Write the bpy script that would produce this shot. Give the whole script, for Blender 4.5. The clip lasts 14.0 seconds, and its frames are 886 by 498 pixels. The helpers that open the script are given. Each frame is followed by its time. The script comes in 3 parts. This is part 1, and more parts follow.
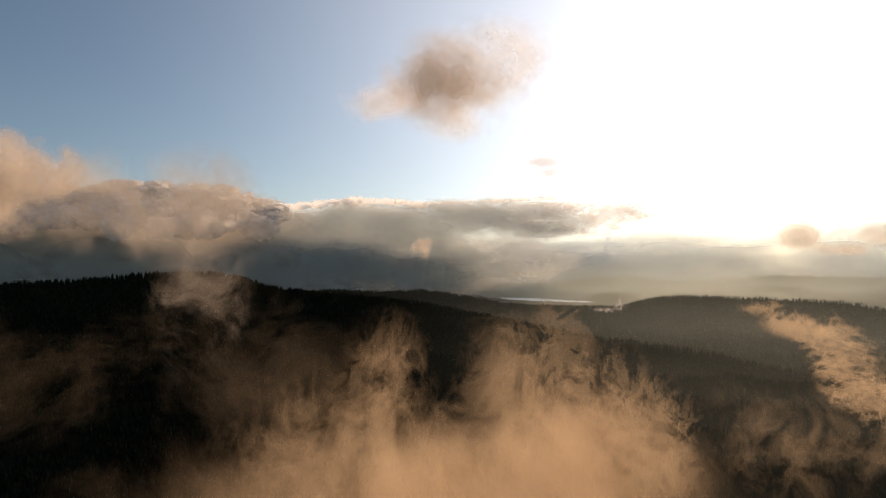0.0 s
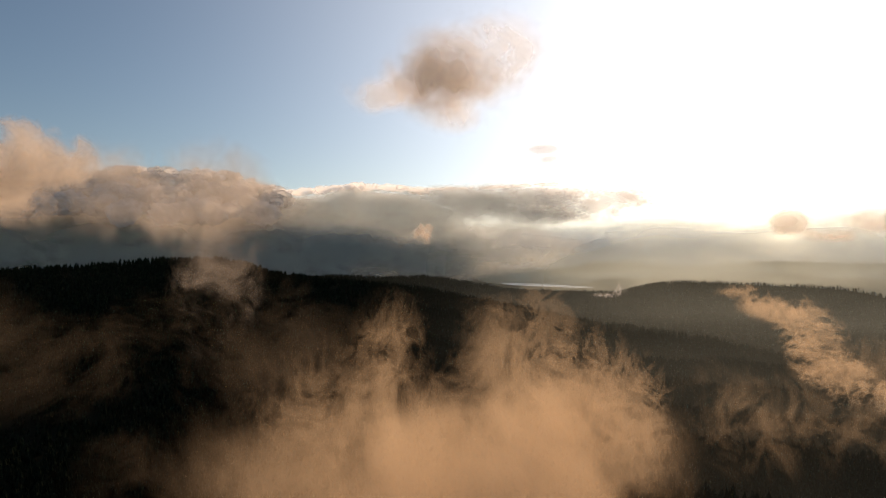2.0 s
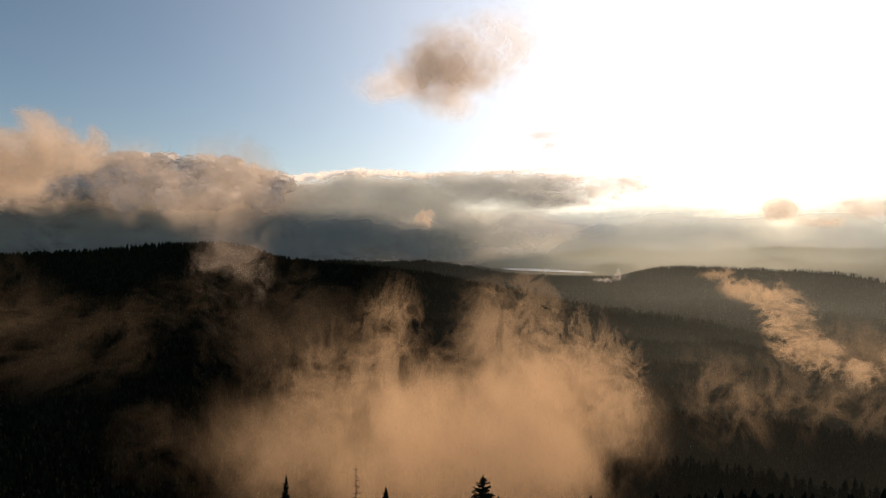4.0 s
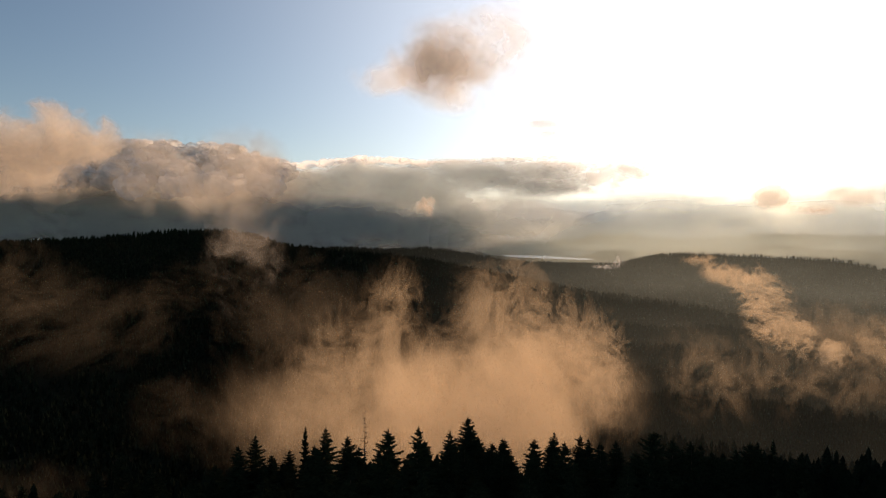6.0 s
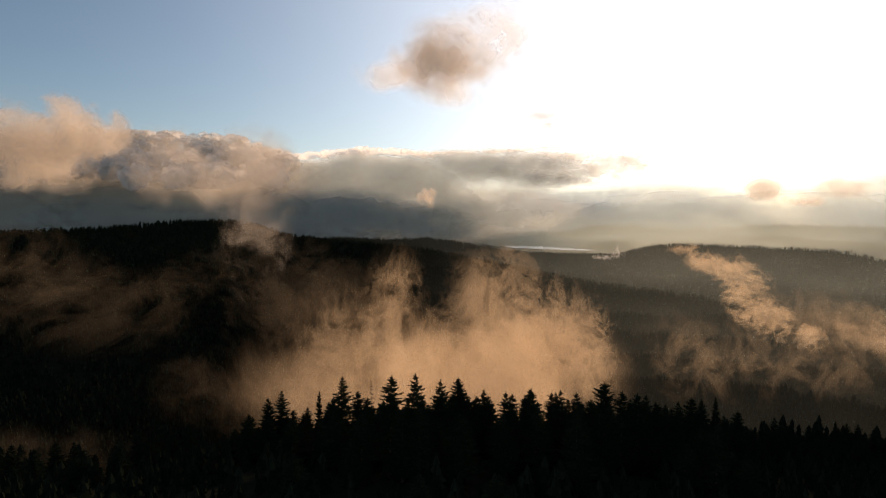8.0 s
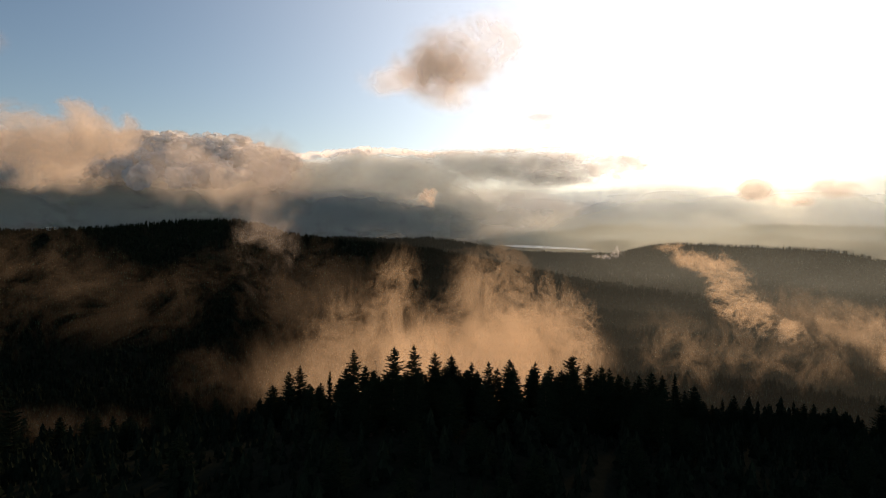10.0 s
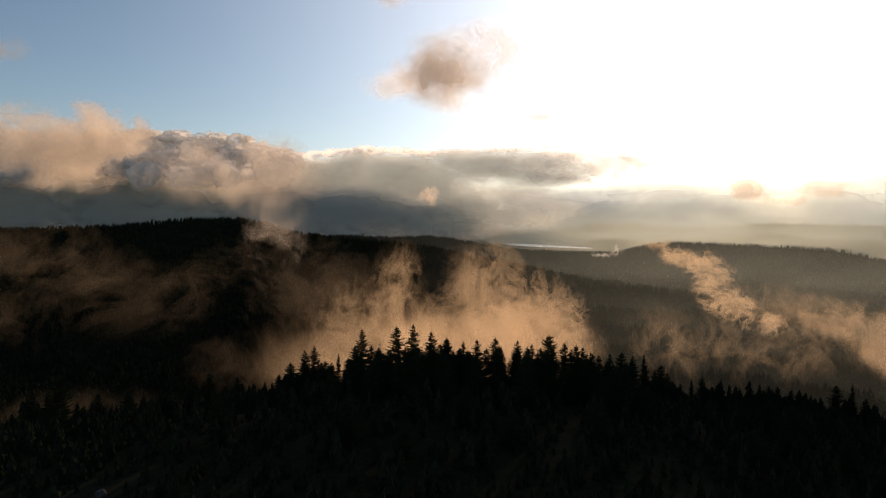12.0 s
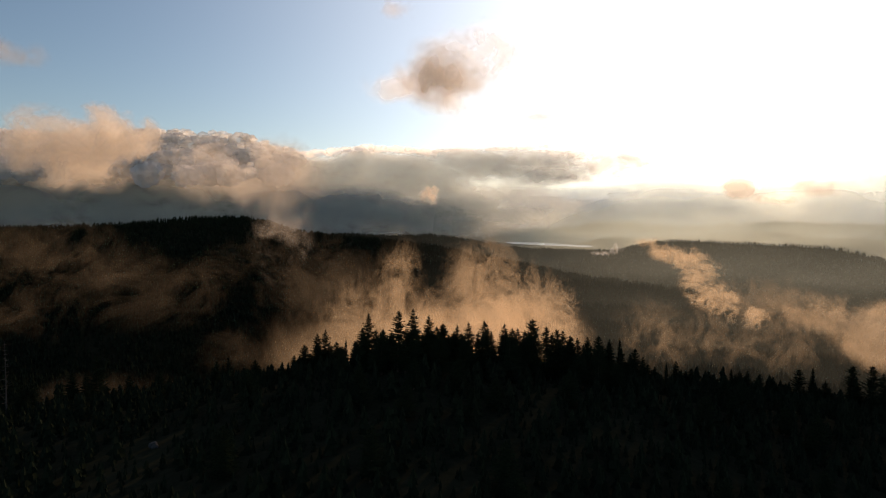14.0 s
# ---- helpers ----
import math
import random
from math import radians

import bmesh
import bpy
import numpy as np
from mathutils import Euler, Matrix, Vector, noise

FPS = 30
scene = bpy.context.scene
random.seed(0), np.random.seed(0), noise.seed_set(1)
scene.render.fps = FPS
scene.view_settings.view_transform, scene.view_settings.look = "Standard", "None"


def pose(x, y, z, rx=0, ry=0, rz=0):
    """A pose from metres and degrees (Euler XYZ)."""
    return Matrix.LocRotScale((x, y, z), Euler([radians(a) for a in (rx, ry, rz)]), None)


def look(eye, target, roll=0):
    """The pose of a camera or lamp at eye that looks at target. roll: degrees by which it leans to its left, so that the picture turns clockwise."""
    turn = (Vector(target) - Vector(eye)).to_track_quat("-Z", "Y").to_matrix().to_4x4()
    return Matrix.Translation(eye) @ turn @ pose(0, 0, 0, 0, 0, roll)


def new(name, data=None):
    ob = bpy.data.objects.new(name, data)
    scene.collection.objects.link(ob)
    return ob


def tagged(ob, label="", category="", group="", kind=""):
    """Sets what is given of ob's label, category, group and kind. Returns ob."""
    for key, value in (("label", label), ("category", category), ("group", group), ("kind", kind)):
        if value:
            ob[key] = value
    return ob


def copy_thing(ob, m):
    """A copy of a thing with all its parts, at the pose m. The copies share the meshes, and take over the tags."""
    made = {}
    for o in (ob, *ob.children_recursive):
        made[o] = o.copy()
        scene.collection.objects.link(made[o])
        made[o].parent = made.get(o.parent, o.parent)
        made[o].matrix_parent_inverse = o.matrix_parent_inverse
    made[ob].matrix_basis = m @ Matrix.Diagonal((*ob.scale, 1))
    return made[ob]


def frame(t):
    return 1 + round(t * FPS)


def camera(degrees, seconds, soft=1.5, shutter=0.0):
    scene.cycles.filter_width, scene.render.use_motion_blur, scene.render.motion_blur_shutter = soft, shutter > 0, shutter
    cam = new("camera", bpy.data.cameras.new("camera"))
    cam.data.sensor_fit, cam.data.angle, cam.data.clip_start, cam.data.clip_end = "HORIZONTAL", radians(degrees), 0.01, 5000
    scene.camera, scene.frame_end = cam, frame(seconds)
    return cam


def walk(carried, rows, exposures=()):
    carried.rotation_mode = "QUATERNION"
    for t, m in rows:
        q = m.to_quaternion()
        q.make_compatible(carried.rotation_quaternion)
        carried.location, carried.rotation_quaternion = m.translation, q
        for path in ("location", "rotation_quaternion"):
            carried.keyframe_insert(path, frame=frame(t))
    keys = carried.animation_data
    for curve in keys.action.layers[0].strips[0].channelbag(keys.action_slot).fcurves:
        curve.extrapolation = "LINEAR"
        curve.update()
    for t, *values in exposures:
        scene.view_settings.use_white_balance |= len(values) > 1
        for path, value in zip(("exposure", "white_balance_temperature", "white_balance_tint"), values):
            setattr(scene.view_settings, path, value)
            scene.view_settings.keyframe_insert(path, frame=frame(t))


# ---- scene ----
# Heights are counted from the drone's own level: z = 0 is the flying height, the knoll lies 46 m below it.
cam = camera(72.0, 14.0, soft=1.15)
SPEED = 12.02  # metres a second, straight backwards


def drone(t, yaw, tilt, lean):
    return (t, pose(0, -SPEED * t, 0, 90 + tilt, 0, yaw) @ pose(0, 0, 0, 0, 0, lean))


walk(cam, [drone(*row) for row in (
    (0, -4.57, 2.21, 0.65), (0.5, -4.55, 1.88, 0.65), (1, -4.52, 1.55, 0.66), (1.5, -4.48, 1.21, 0.67),
    (2, -4.43, 0.85, 0.69), (2.5, -4.40, 0.50, 0.70), (3, -4.35, 0.14, 0.70), (4.2, -4.27, -0.68, 0.71),
    (5.5, -4.19, -1.49, 0.71), (6, -4.15, -1.75, 0.71), (6.5, -4.12, -2.00, 0.71), (7, -4.09, -2.25, 0.72),
    (7.5, -4.06, -2.48, 0.74), (8, -4.04, -2.62, 0.77), (9.2, -3.96, -2.67, 0.80), (10.5, -3.88, -2.68, 0.82),
    (11, -3.85, -2.72, 0.83), (11.5, -3.83, -2.76, 0.84), (12, -3.79, -2.79, 0.85), (12.5, -3.76, -2.83, 0.86),
    (13, -3.73, -2.87, 0.86), (13.5, -3.71, -2.91, 0.85), (14, -3.68, -2.94, 0.85))], exposures=((0, -0.16), (3, -0.08), (6, 0.0), (10.5, 0.03), (12, 0.08), (14, 0.12)))
scene.cycles.transparent_max_bounces = 96

# ---- light: a low sun ahead and to the right, a clear sky with a bright aureole round the sun ----
SUN_AZIMUTH, SUN_HEIGHT = 30.0, 17.5
SUN = Vector((math.sin(radians(SUN_AZIMUTH)) * math.cos(radians(SUN_HEIGHT)),
              math.cos(radians(SUN_AZIMUTH)) * math.cos(radians(SUN_HEIGHT)), math.sin(radians(SUN_HEIGHT))))

world = bpy.data.worlds.new("evening_sky")
scene.world = world
world.use_nodes = True
wt = world.node_tree
wt.nodes.clear()


def node(tree, kind, **given):
    n = tree.nodes.new(kind)
    for key, value in given.items():
        n.inputs[key.replace("_", " ")].default_value = value
    return n


sky = wt.nodes.new("ShaderNodeTexSky")
sky.sky_type, sky.sun_disc = "NISHITA", False
sky.sun_elevation, sky.sun_rotation = radians(SUN_HEIGHT), radians(SUN_AZIMUTH)
sky.altitude, sky.air_density, sky.dust_density, sky.ozone_density = 800, 1.0, 0.6, 1.1
sky_light = node(wt, "ShaderNodeBackground", Strength=0.08)
wt.links.new(sky.outputs[0], sky_light.inputs["Color"])
place = wt.nodes.new("ShaderNodeTexCoord")
towards = wt.nodes.new("ShaderNodeVectorMath")
towards.operation = "DOT_PRODUCT"
towards.inputs[1].default_value = SUN
wt.links.new(place.outputs["Generated"], towards.inputs[0])
total = sky_light.outputs[0]
for power, strength, tint in ((2.5, 0.05, (1.0, 0.97, 0.95, 1)), (7, 0.82, (1.0, 0.95, 0.93, 1)), (120, 1.2, (1.0, 0.98, 0.95, 1))):
    ahead = wt.nodes.new("ShaderNodeMath")
    ahead.operation = "MAXIMUM"
    ahead.inputs[1].default_value = 0.0
    wt.links.new(towards.outputs["Value"], ahead.inputs[0])
    lobe = wt.nodes.new("ShaderNodeMath")
    lobe.operation = "POWER"
    lobe.inputs[1].default_value = power
    wt.links.new(ahead.outputs[0], lobe.inputs[0])
    size = wt.nodes.new("ShaderNodeMath")
    size.operation = "MULTIPLY"
    size.inputs[1].default_value = strength
    wt.links.new(lobe.outputs[0], size.inputs[0])
    glow = node(wt, "ShaderNodeBackground", Color=tint)
    wt.links.new(size.outputs[0], glow.inputs["Strength"])
    both = wt.nodes.new("ShaderNodeAddShader")
    wt.links.new(total, both.inputs[0])
    wt.links.new(glow.outputs[0], both.inputs[1])
    total = both.outputs[0]
out = wt.nodes.new("ShaderNodeOutputWorld")
wt.links.new(total, out.inputs["Surface"])

lamp = bpy.data.lights.new("sun", "SUN")
lamp.energy, lamp.angle, lamp.color = 4.5, radians(0.6), (1.0, 0.64, 0.38)
sun = new("sun", lamp)
sun.matrix_world = look(SUN * 100, (0, 0, 0))


# ---- noise on arrays of points ----
def value_noise(p, seed):
    cell = np.floor(p).astype(np.int64)
    f = p - cell
    f = f * f * f * (f * (f * 6 - 15) + 10)
    total = np.zeros(len(p))
    for corner in range(8):
        step = np.array([corner & 1, corner >> 1 & 1, corner >> 2 & 1])
        c = (cell + step) & 0xFFFF
        h = (c[:, 0] * 374761393 + c[:, 1] * 668265263 + c[:, 2] * 2246822519 + seed * 974634777) & 0xFFFFFFFF
        h = ((h ^ (h >> 13)) * 1274126177) & 0xFFFFFFFF
        h = ((h ^ (h >> 15)) * 2246822519) & 0xFFFFFFFF
        h ^= h >> 16
        weight = np.where(step, f, 1 - f).prod(1)
        total += weight * (h / 4294967295.0)
    return total


def fbm(p, octaves, seed, gain=0.5):
    total, size, sum_size = np.zeros(len(p)), 1.0, 0.0
    for o in range(octaves):
        total += size * value_noise(p * 2.03 ** o + 17.3 * o, seed + o)
        sum_size += size
        size *= gain
    return total / sum_size


def smooth(a, b, x):
    t = np.clip((x - a) / (b - a), 0, 1)
    return t * t * (3 - 2 * t)


# ---- materials ----
def material(name):
    m = bpy.data.materials.new(name)
    m.use_nodes = True
    m.node_tree.nodes.clear()
    return m, m.node_tree, m.node_tree.nodes.new("ShaderNodeOutputMaterial")


def noise_node(tree, scale, detail=5.0, rough=0.6, coords="Object"):
    c = tree.nodes.new("ShaderNodeTexCoord")
    n = node(tree, "ShaderNodeTexNoise", Scale=scale, Detail=detail, Roughness=rough)
    tree.links.new(c.outputs[coords], n.inputs["Vector"])
    return n


def ramp(tree, source, stops):
    r = tree.nodes.new("ShaderNodeValToRGB")
    tree.links.new(source, r.inputs[0])
    while len(r.color_ramp.elements) < len(stops):
        r.color_ramp.elements.new(0.5)
    for e, (at, colour) in zip(r.color_ramp.elements, stops):
        e.position, e.color = at, (*colour, 1)
    return r


def rough_surface(name, coarse, fine, stops, roughness, bump):
    """A matt natural surface: colour at two scales, and relief."""
    m, t, o = material(name)
    a, b = noise_node(t, coarse), noise_node(t, fine, 8.0)
    mix = t.nodes.new("ShaderNodeMath")
    mix.operation = "MULTIPLY_ADD"
    mix.inputs[1].default_value = 0.5
    t.links.new(a.outputs["Fac"], mix.inputs[0])
    half = t.nodes.new("ShaderNodeMath")
    half.operation = "MULTIPLY"
    half.inputs[1].default_value = 0.5
    t.links.new(b.outputs["Fac"], half.inputs[0])
    t.links.new(half.outputs[0], mix.inputs[2])
    r = ramp(t, mix.outputs[0], stops)
    s = node(t, "ShaderNodeBsdfDiffuse", Roughness=roughness)
    t.links.new(r.outputs[0], s.inputs["Color"])
    bm_ = node(t, "ShaderNodeBump", Strength=0.5, Distance=bump)
    t.links.new(b.outputs["Fac"], bm_.inputs["Height"])
    t.links.new(bm_.outputs[0], s.inputs["Normal"])
    t.links.new(s.outputs[0], o.inputs[0])
    return m


def foliage(name, dark, light):
    m, t, o = material(name)
    info = t.nodes.new("ShaderNodeNewGeometry")
    r = ramp(t, info.outputs["Random Per Island"], ((0.0, dark), (1.0, light)))
    s = node(t, "ShaderNodeBsdfDiffuse", Roughness=1.0)
    t.links.new(r.outputs[0], s.inputs["Color"])
    t.links.new(s.outputs[0], o.inputs[0])
    return m


def vapour(name, colour, fine, contrast=1.0, through_share=0.6):
    """Water droplets in air: scatters light to both sides, and is thin where its density is low."""
    m, t, o = material(name)
    front = node(t, "ShaderNodeBsdfDiffuse", Color=(*colour, 1))
    back = node(t, "ShaderNodeBsdfTranslucent", Color=(*colour, 1))
    scatter = node(t, "ShaderNodeMixShader", Fac=through_share)
    t.links.new(front.outputs[0], scatter.inputs[1])
    t.links.new(back.outputs[0], scatter.inputs[2])
    n = noise_node(t, fine, 7.0, 0.62)
    n.inputs["Distortion"].default_value = 0.3
    d = t.nodes.new("ShaderNodeAttribute")
    d.attribute_name = "thickness"
    spread = node(t, "ShaderNodeMapRange")
    for k, v in zip(("From Min", "From Max", "To Min", "To Max"), (0.34, 0.66, 1 - 0.75 * contrast, 1 + 0.75 * contrast)):
        spread.inputs[k].default_value = v
    t.links.new(n.outputs["Fac"], spread.inputs["Value"])
    alpha = t.nodes.new("ShaderNodeMath")
    alpha.operation, alpha.use_clamp = "MULTIPLY", True
    t.links.new(d.outputs["Fac"], alpha.inputs[0])
    t.links.new(spread.outputs[0], alpha.inputs[1])
    clear = t.nodes.new("ShaderNodeBsdfTransparent")
    mix = t.nodes.new("ShaderNodeMixShader")
    t.links.new(alpha.outputs[0], mix.inputs[0])
    t.links.new(clear.outputs[0], mix.inputs[1])
    t.links.new(scatter.outputs[0], mix.inputs[2])
    t.links.new(mix.outputs[0], o.inputs[0])
    return m


def torn_vapour(name, colour, freq, stretch, warp, rag, ridged, lo, hi, edge, share, seed, through_share=0.6):
    """Droplets whose density is carved by turbulence: "envelope" says how deep a place lies in the cloud, the noise frays it."""
    m, t, o = material(name)

    def maths(kind, a, b=None, c=None, clamp=False):
        n = t.nodes.new("ShaderNodeMath")
        n.operation, n.use_clamp = kind, clamp
        for socket, value in zip(n.inputs, (a, b, c)):
            if value is None:
                continue
            if isinstance(value, (int, float)):
                socket.default_value = value
            else:
                t.links.new(value, socket)
        return n.outputs[0]

    def vectors(kind, a, b):
        n = t.nodes.new("ShaderNodeVectorMath")
        n.operation = kind
        for socket, value in zip(n.inputs, (a, b)):
            if isinstance(value, tuple):
                socket.default_value = value
            else:
                t.links.new(value, socket)
        return n.outputs[0]

    def stepped(value, a, b):
        n = t.nodes.new("ShaderNodeMapRange")
        n.interpolation_type = "SMOOTHSTEP"
        n.inputs["From Min"].default_value, n.inputs["From Max"].default_value = a, b
        t.links.new(value, n.inputs["Value"])
        return n.outputs["Result"]

    def turbulence(vector, scale, detail, rough):
        n = node(t, "ShaderNodeTexNoise", Scale=scale, Detail=detail, Roughness=rough)
        t.links.new(vector, n.inputs["Vector"])
        return n

    where = t.nodes.new("ShaderNodeTexCoord").outputs["Object"]
    where = vectors("ADD", vectors("MULTIPLY", where, tuple(freq * k for k in stretch)), (seed * 1.37, seed * 0.71, seed * 0.29))
    for scale, reach in ((0.55, 1.5 * warp), (2.3, 0.34 * warp)):
        curl = turbulence(where, scale, 2.0, 0.5).outputs["Color"]
        where = vectors("ADD", where, vectors("MULTIPLY", vectors("SUBTRACT", curl, (0.5, 0.5, 0.5)), (reach, reach, reach)))
    n = maths("SUBTRACT", turbulence(where, 1.0, 9.0, 0.58).outputs["Fac"], 0.5)
    if ridged:
        thread = maths("ABSOLUTE", maths("SUBTRACT", turbulence(vectors("ADD", where, (11.0, 5.0, 3.0)), 1.35, 7.0, 0.62).outputs["Fac"], 0.5))
        n = maths("MULTIPLY_ADD", maths("SUBTRACT", 0.17, maths("MULTIPLY", thread, 2.0)), ridged, maths("MULTIPLY", n, 1 - ridged))
    d = t.nodes.new("ShaderNodeAttribute")
    d.attribute_name = "envelope"
    body = stepped(maths("MULTIPLY_ADD", n, 2.4 * rag, d.outputs["Fac"]), lo, hi)
    alpha = maths("MULTIPLY", maths("MULTIPLY", body, stepped(d.outputs["Fac"], 0.0, edge)), share, clamp=True)
    front = node(t, "ShaderNodeBsdfDiffuse", Color=(*colour, 1))
    back = node(t, "ShaderNodeBsdfTranslucent", Color=(*colour, 1))
    scatter = node(t, "ShaderNodeMixShader", Fac=through_share)
    t.links.new(front.outputs[0], scatter.inputs[1])
    t.links.new(back.outputs[0], scatter.inputs[2])
    mix = t.nodes.new("ShaderNodeMixShader")
    t.links.new(alpha, mix.inputs[0])
    t.links.new(t.nodes.new("ShaderNodeBsdfTransparent").outputs[0], mix.inputs[1])
    t.links.new(scatter.outputs[0], mix.inputs[2])
    t.links.new(mix.outputs[0], o.inputs[0])
    return m


GROUND = rough_surface("forest_floor", 0.02, 0.6, ((0.3, (0.012, 0.014, 0.008)), (0.7, (0.034, 0.032, 0.019))), 0.95, 0.3)
NEEDLES = foliage("conifer_needles", (0.009, 0.014, 0.008), (0.022, 0.030, 0.015))
FAR_NEEDLES = foliage("distant_conifers", (0.010, 0.015, 0.009), (0.026, 0.032, 0.018))
BARK = rough_surface("bark", 0.6, 9.0, ((0.3, (0.05, 0.036, 0.026)), (0.7, (0.12, 0.09, 0.065))), 0.95, 0.03)
DEAD_WOOD = rough_surface("dead_wood", 0.6, 9.0, ((0.3, (0.04, 0.035, 0.03)), (0.7, (0.10, 0.09, 0.08))), 0.9, 0.02)
STONE = rough_surface("grey_stone", 0.5, 4.0, ((0.3, (0.05, 0.048, 0.045)), (0.7, (0.11, 0.105, 0.10))), 0.9, 0.06)
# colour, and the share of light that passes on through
# mist droplets are white; the low sun's gold is put into this colour
SUN_TINTED_MIST = ("sun_tinted_mist", (0.93, 0.72, 0.48), 0.6)
# low cloud, with the peach of evening sunlight worked into its colour
SUN_TINTED_CLOUD = ("sun_tinted_cloud", (0.93, 0.82, 0.69), 0.6)
FRINGE = ("cloud_fringe", (0.94, 0.94, 0.94), 0.75)
HAZE = vapour("evening_haze", (0.79, 0.88, 0.80), 0.0012, 0.25)
CUMULUS = vapour("cumulus", (0.95, 0.93, 0.89), 0.012, 0.25, 0.75)
CLOUD_FAR = ("cloud_layer", (0.75, 0.78, 0.76), 0.6)
CLOUD_PALE = ("pale_cloud_layer", (0.68, 0.78, 0.86), 0.5)
# greyer, less translucent copy: shade under the bank is put into its colour
CLOUD_SHADED = ("shaded_cloud_base", (0.64, 0.65, 0.62), 0.33)

WATER, _t, _o = material("lake_water")
_s = node(_t, "ShaderNodeBsdfGlossy", Color=(0.80, 0.83, 0.84, 1), Roughness=0.42)
_n = noise_node(_t, 0.08, 6.0)
_b = node(_t, "ShaderNodeBump", Strength=0.6, Distance=1.5)
_t.links.new(_n.outputs["Fac"], _b.inputs["Height"])
_t.links.new(_b.outputs[0], _s.inputs["Normal"])
_t.links.new(_s.outputs[0], _o.inputs[0])


# ---- mesh helpers ----
def mesh_object(name, verts, faces, mat, parent=None, shade_smooth=False):
    me = bpy.data.meshes.new(name)
    verts, faces = np.asarray(verts, dtype=np.float32), np.asarray(faces, dtype=np.int32)
    count, sides = faces.shape
    me.vertices.add(len(verts))
    me.vertices.foreach_set("co", verts.ravel())
    me.loops.add(count * sides)
    me.loops.foreach_set("vertex_index", faces.ravel())
    me.polygons.add(count)
    me.polygons.foreach_set("loop_start", np.arange(0, count * sides, sides, dtype=np.int32))
    if shade_smooth:
        me.polygons.foreach_set("use_smooth", np.ones(count, dtype=bool))
    me.update(calc_edges=True)
    me.validate()
    me.materials.append(mat)
    ob = new(name, me)
    ob.parent = parent
    return ob


# ---- the ground: knoll, valley, wooded hills, lake basin, far ranges, in one sheet ----
def ridge(x, y, line, front, back):
    xs, ys, zs = (np.array(c, dtype=float) for c in zip(*line))
    yc, zc = np.interp(x, xs, ys), np.interp(x, xs, zs)
    dy = y - yc
    near = np.sqrt(np.minimum(dy, 0) ** 2 + 70 ** 2) - 70
    far = np.sqrt(np.maximum(dy, 0) ** 2 + 70 ** 2) - 70
    return zc - front * near - back * far


LEFT_HILL = ((-2600, 900, -60), (-1500, 1100, -62), (-898, 1250, -46), (-788, 1270, -48), (-698, 1290, -40), (-608, 1320, -26), (-527, 1350, -15),
             (-395, 1360, -11), (-343, 1370, -20), (-286, 1400, -43), (-227, 1430, -52), (-143, 1470, -59), (-23, 1500, -69),
             (70, 1500, -83), (235, 1450, -113), (409, 1350, -144), (547, 1250, -157), (620, 1150, -165), (900, 1000, -230))
RIGHT_HILL = ((400, 2300, -240), (581, 2350, -216), (803, 2450, -170), (914, 2480, -153), (1061, 2530, -121), (1205, 2560, -102),
              (1385, 2600, -94), (1548, 2650, -77), (1830, 2720, -62), (1961, 2720, -74), (2107, 2720, -97), (2381, 2700, -130), (3000, 2600, -140))
MID_RIDGE = ((-900, 2500, -66), (-190, 2570, -83), (-40, 2610, -92), (117, 2650, -83), (222, 2650, -94), (355, 2650, -116),
             (490, 2650, -137), (650, 2650, -157), (870, 2650, -171), (1000, 2600, -205))
FAR_RANGE = ((-60, -70), (-33, -75), (-11, -67), (-1, -74), (3.5, -52), (8, -10), (12.3, -17), (15.5, -46), (18.1, -6), (20.7, -11),
             (24.7, -41), (27.5, -14), (32.4, 11), (38.5, 4), (60, 0))


def height(x, y):
    x, y = np.asarray(x, dtype=float), np.asarray(y, dtype=float)
    flat = np.stack([x.ravel(), y.ravel(), np.zeros(x.size)], 1)
    rough = (fbm(flat / 260, 5, 3).reshape(x.shape) - 0.5)
    base = -195 + 43 * smooth(1900, 2700, y)
    knoll = -46 - 0.2 * np.maximum(y - 12, 0) - 0.05 * np.maximum(-y, 0) - np.where(x < 0, 0.16, 0.125) * np.sqrt(x * x + 100) + 1.3
    knoll = knoll - 0.22 * np.maximum(y - 52, 0) * smooth(150, 80, np.abs(x)) - 0.22 * np.maximum(y - 115, 0) - 0.10 * np.maximum(np.abs(x) - 230, 0)
    hill_a = ridge(x, y, LEFT_HILL, 0.27, 0.22)
    hill_b = ridge(x, y, RIGHT_HILL, 0.16, 0.25)
    hill_c = ridge(x, y, MID_RIDGE, 0.12, 0.3)
    r, bearing = np.hypot(x, y + 168), np.degrees(np.arctan2(x, y + 168))
    crest = np.interp(bearing, *zip(*FAR_RANGE))
    ahead = smooth(-500, 300, y)
    far_a = crest - 0.28 * np.abs(r - 4450) - 400 * (1 - ahead)
    low = np.interp(bearing + 2.5, *zip(*FAR_RANGE)) * 0.8 - 45 - 0.25 * np.abs(r - 4120) - 400 * (1 - ahead)
    z = np.maximum.reduce([np.full(x.shape, 0.0) + base, hill_a, hill_b, hill_c, far_a, low])
    z = z + rough * 26 * smooth(150, 500, np.hypot(x, y)) * (1 - 0.75 * smooth(2000, 2500, y) * smooth(1300, 1000, x))
    basin = smooth(520, 270, np.hypot((x - 830) / 1.0, (y - 3440) / 2.0))
    z = z * (1 - basin) - 156 * basin
    return np.maximum(z, knoll + rough * 5)


def spaced(lo, hi, n, bend):
    s = np.linspace(-1, 1, n)
    s = np.sinh(bend * s) / math.sinh(bend)
    return np.where(s < 0, -s * lo, s * hi)


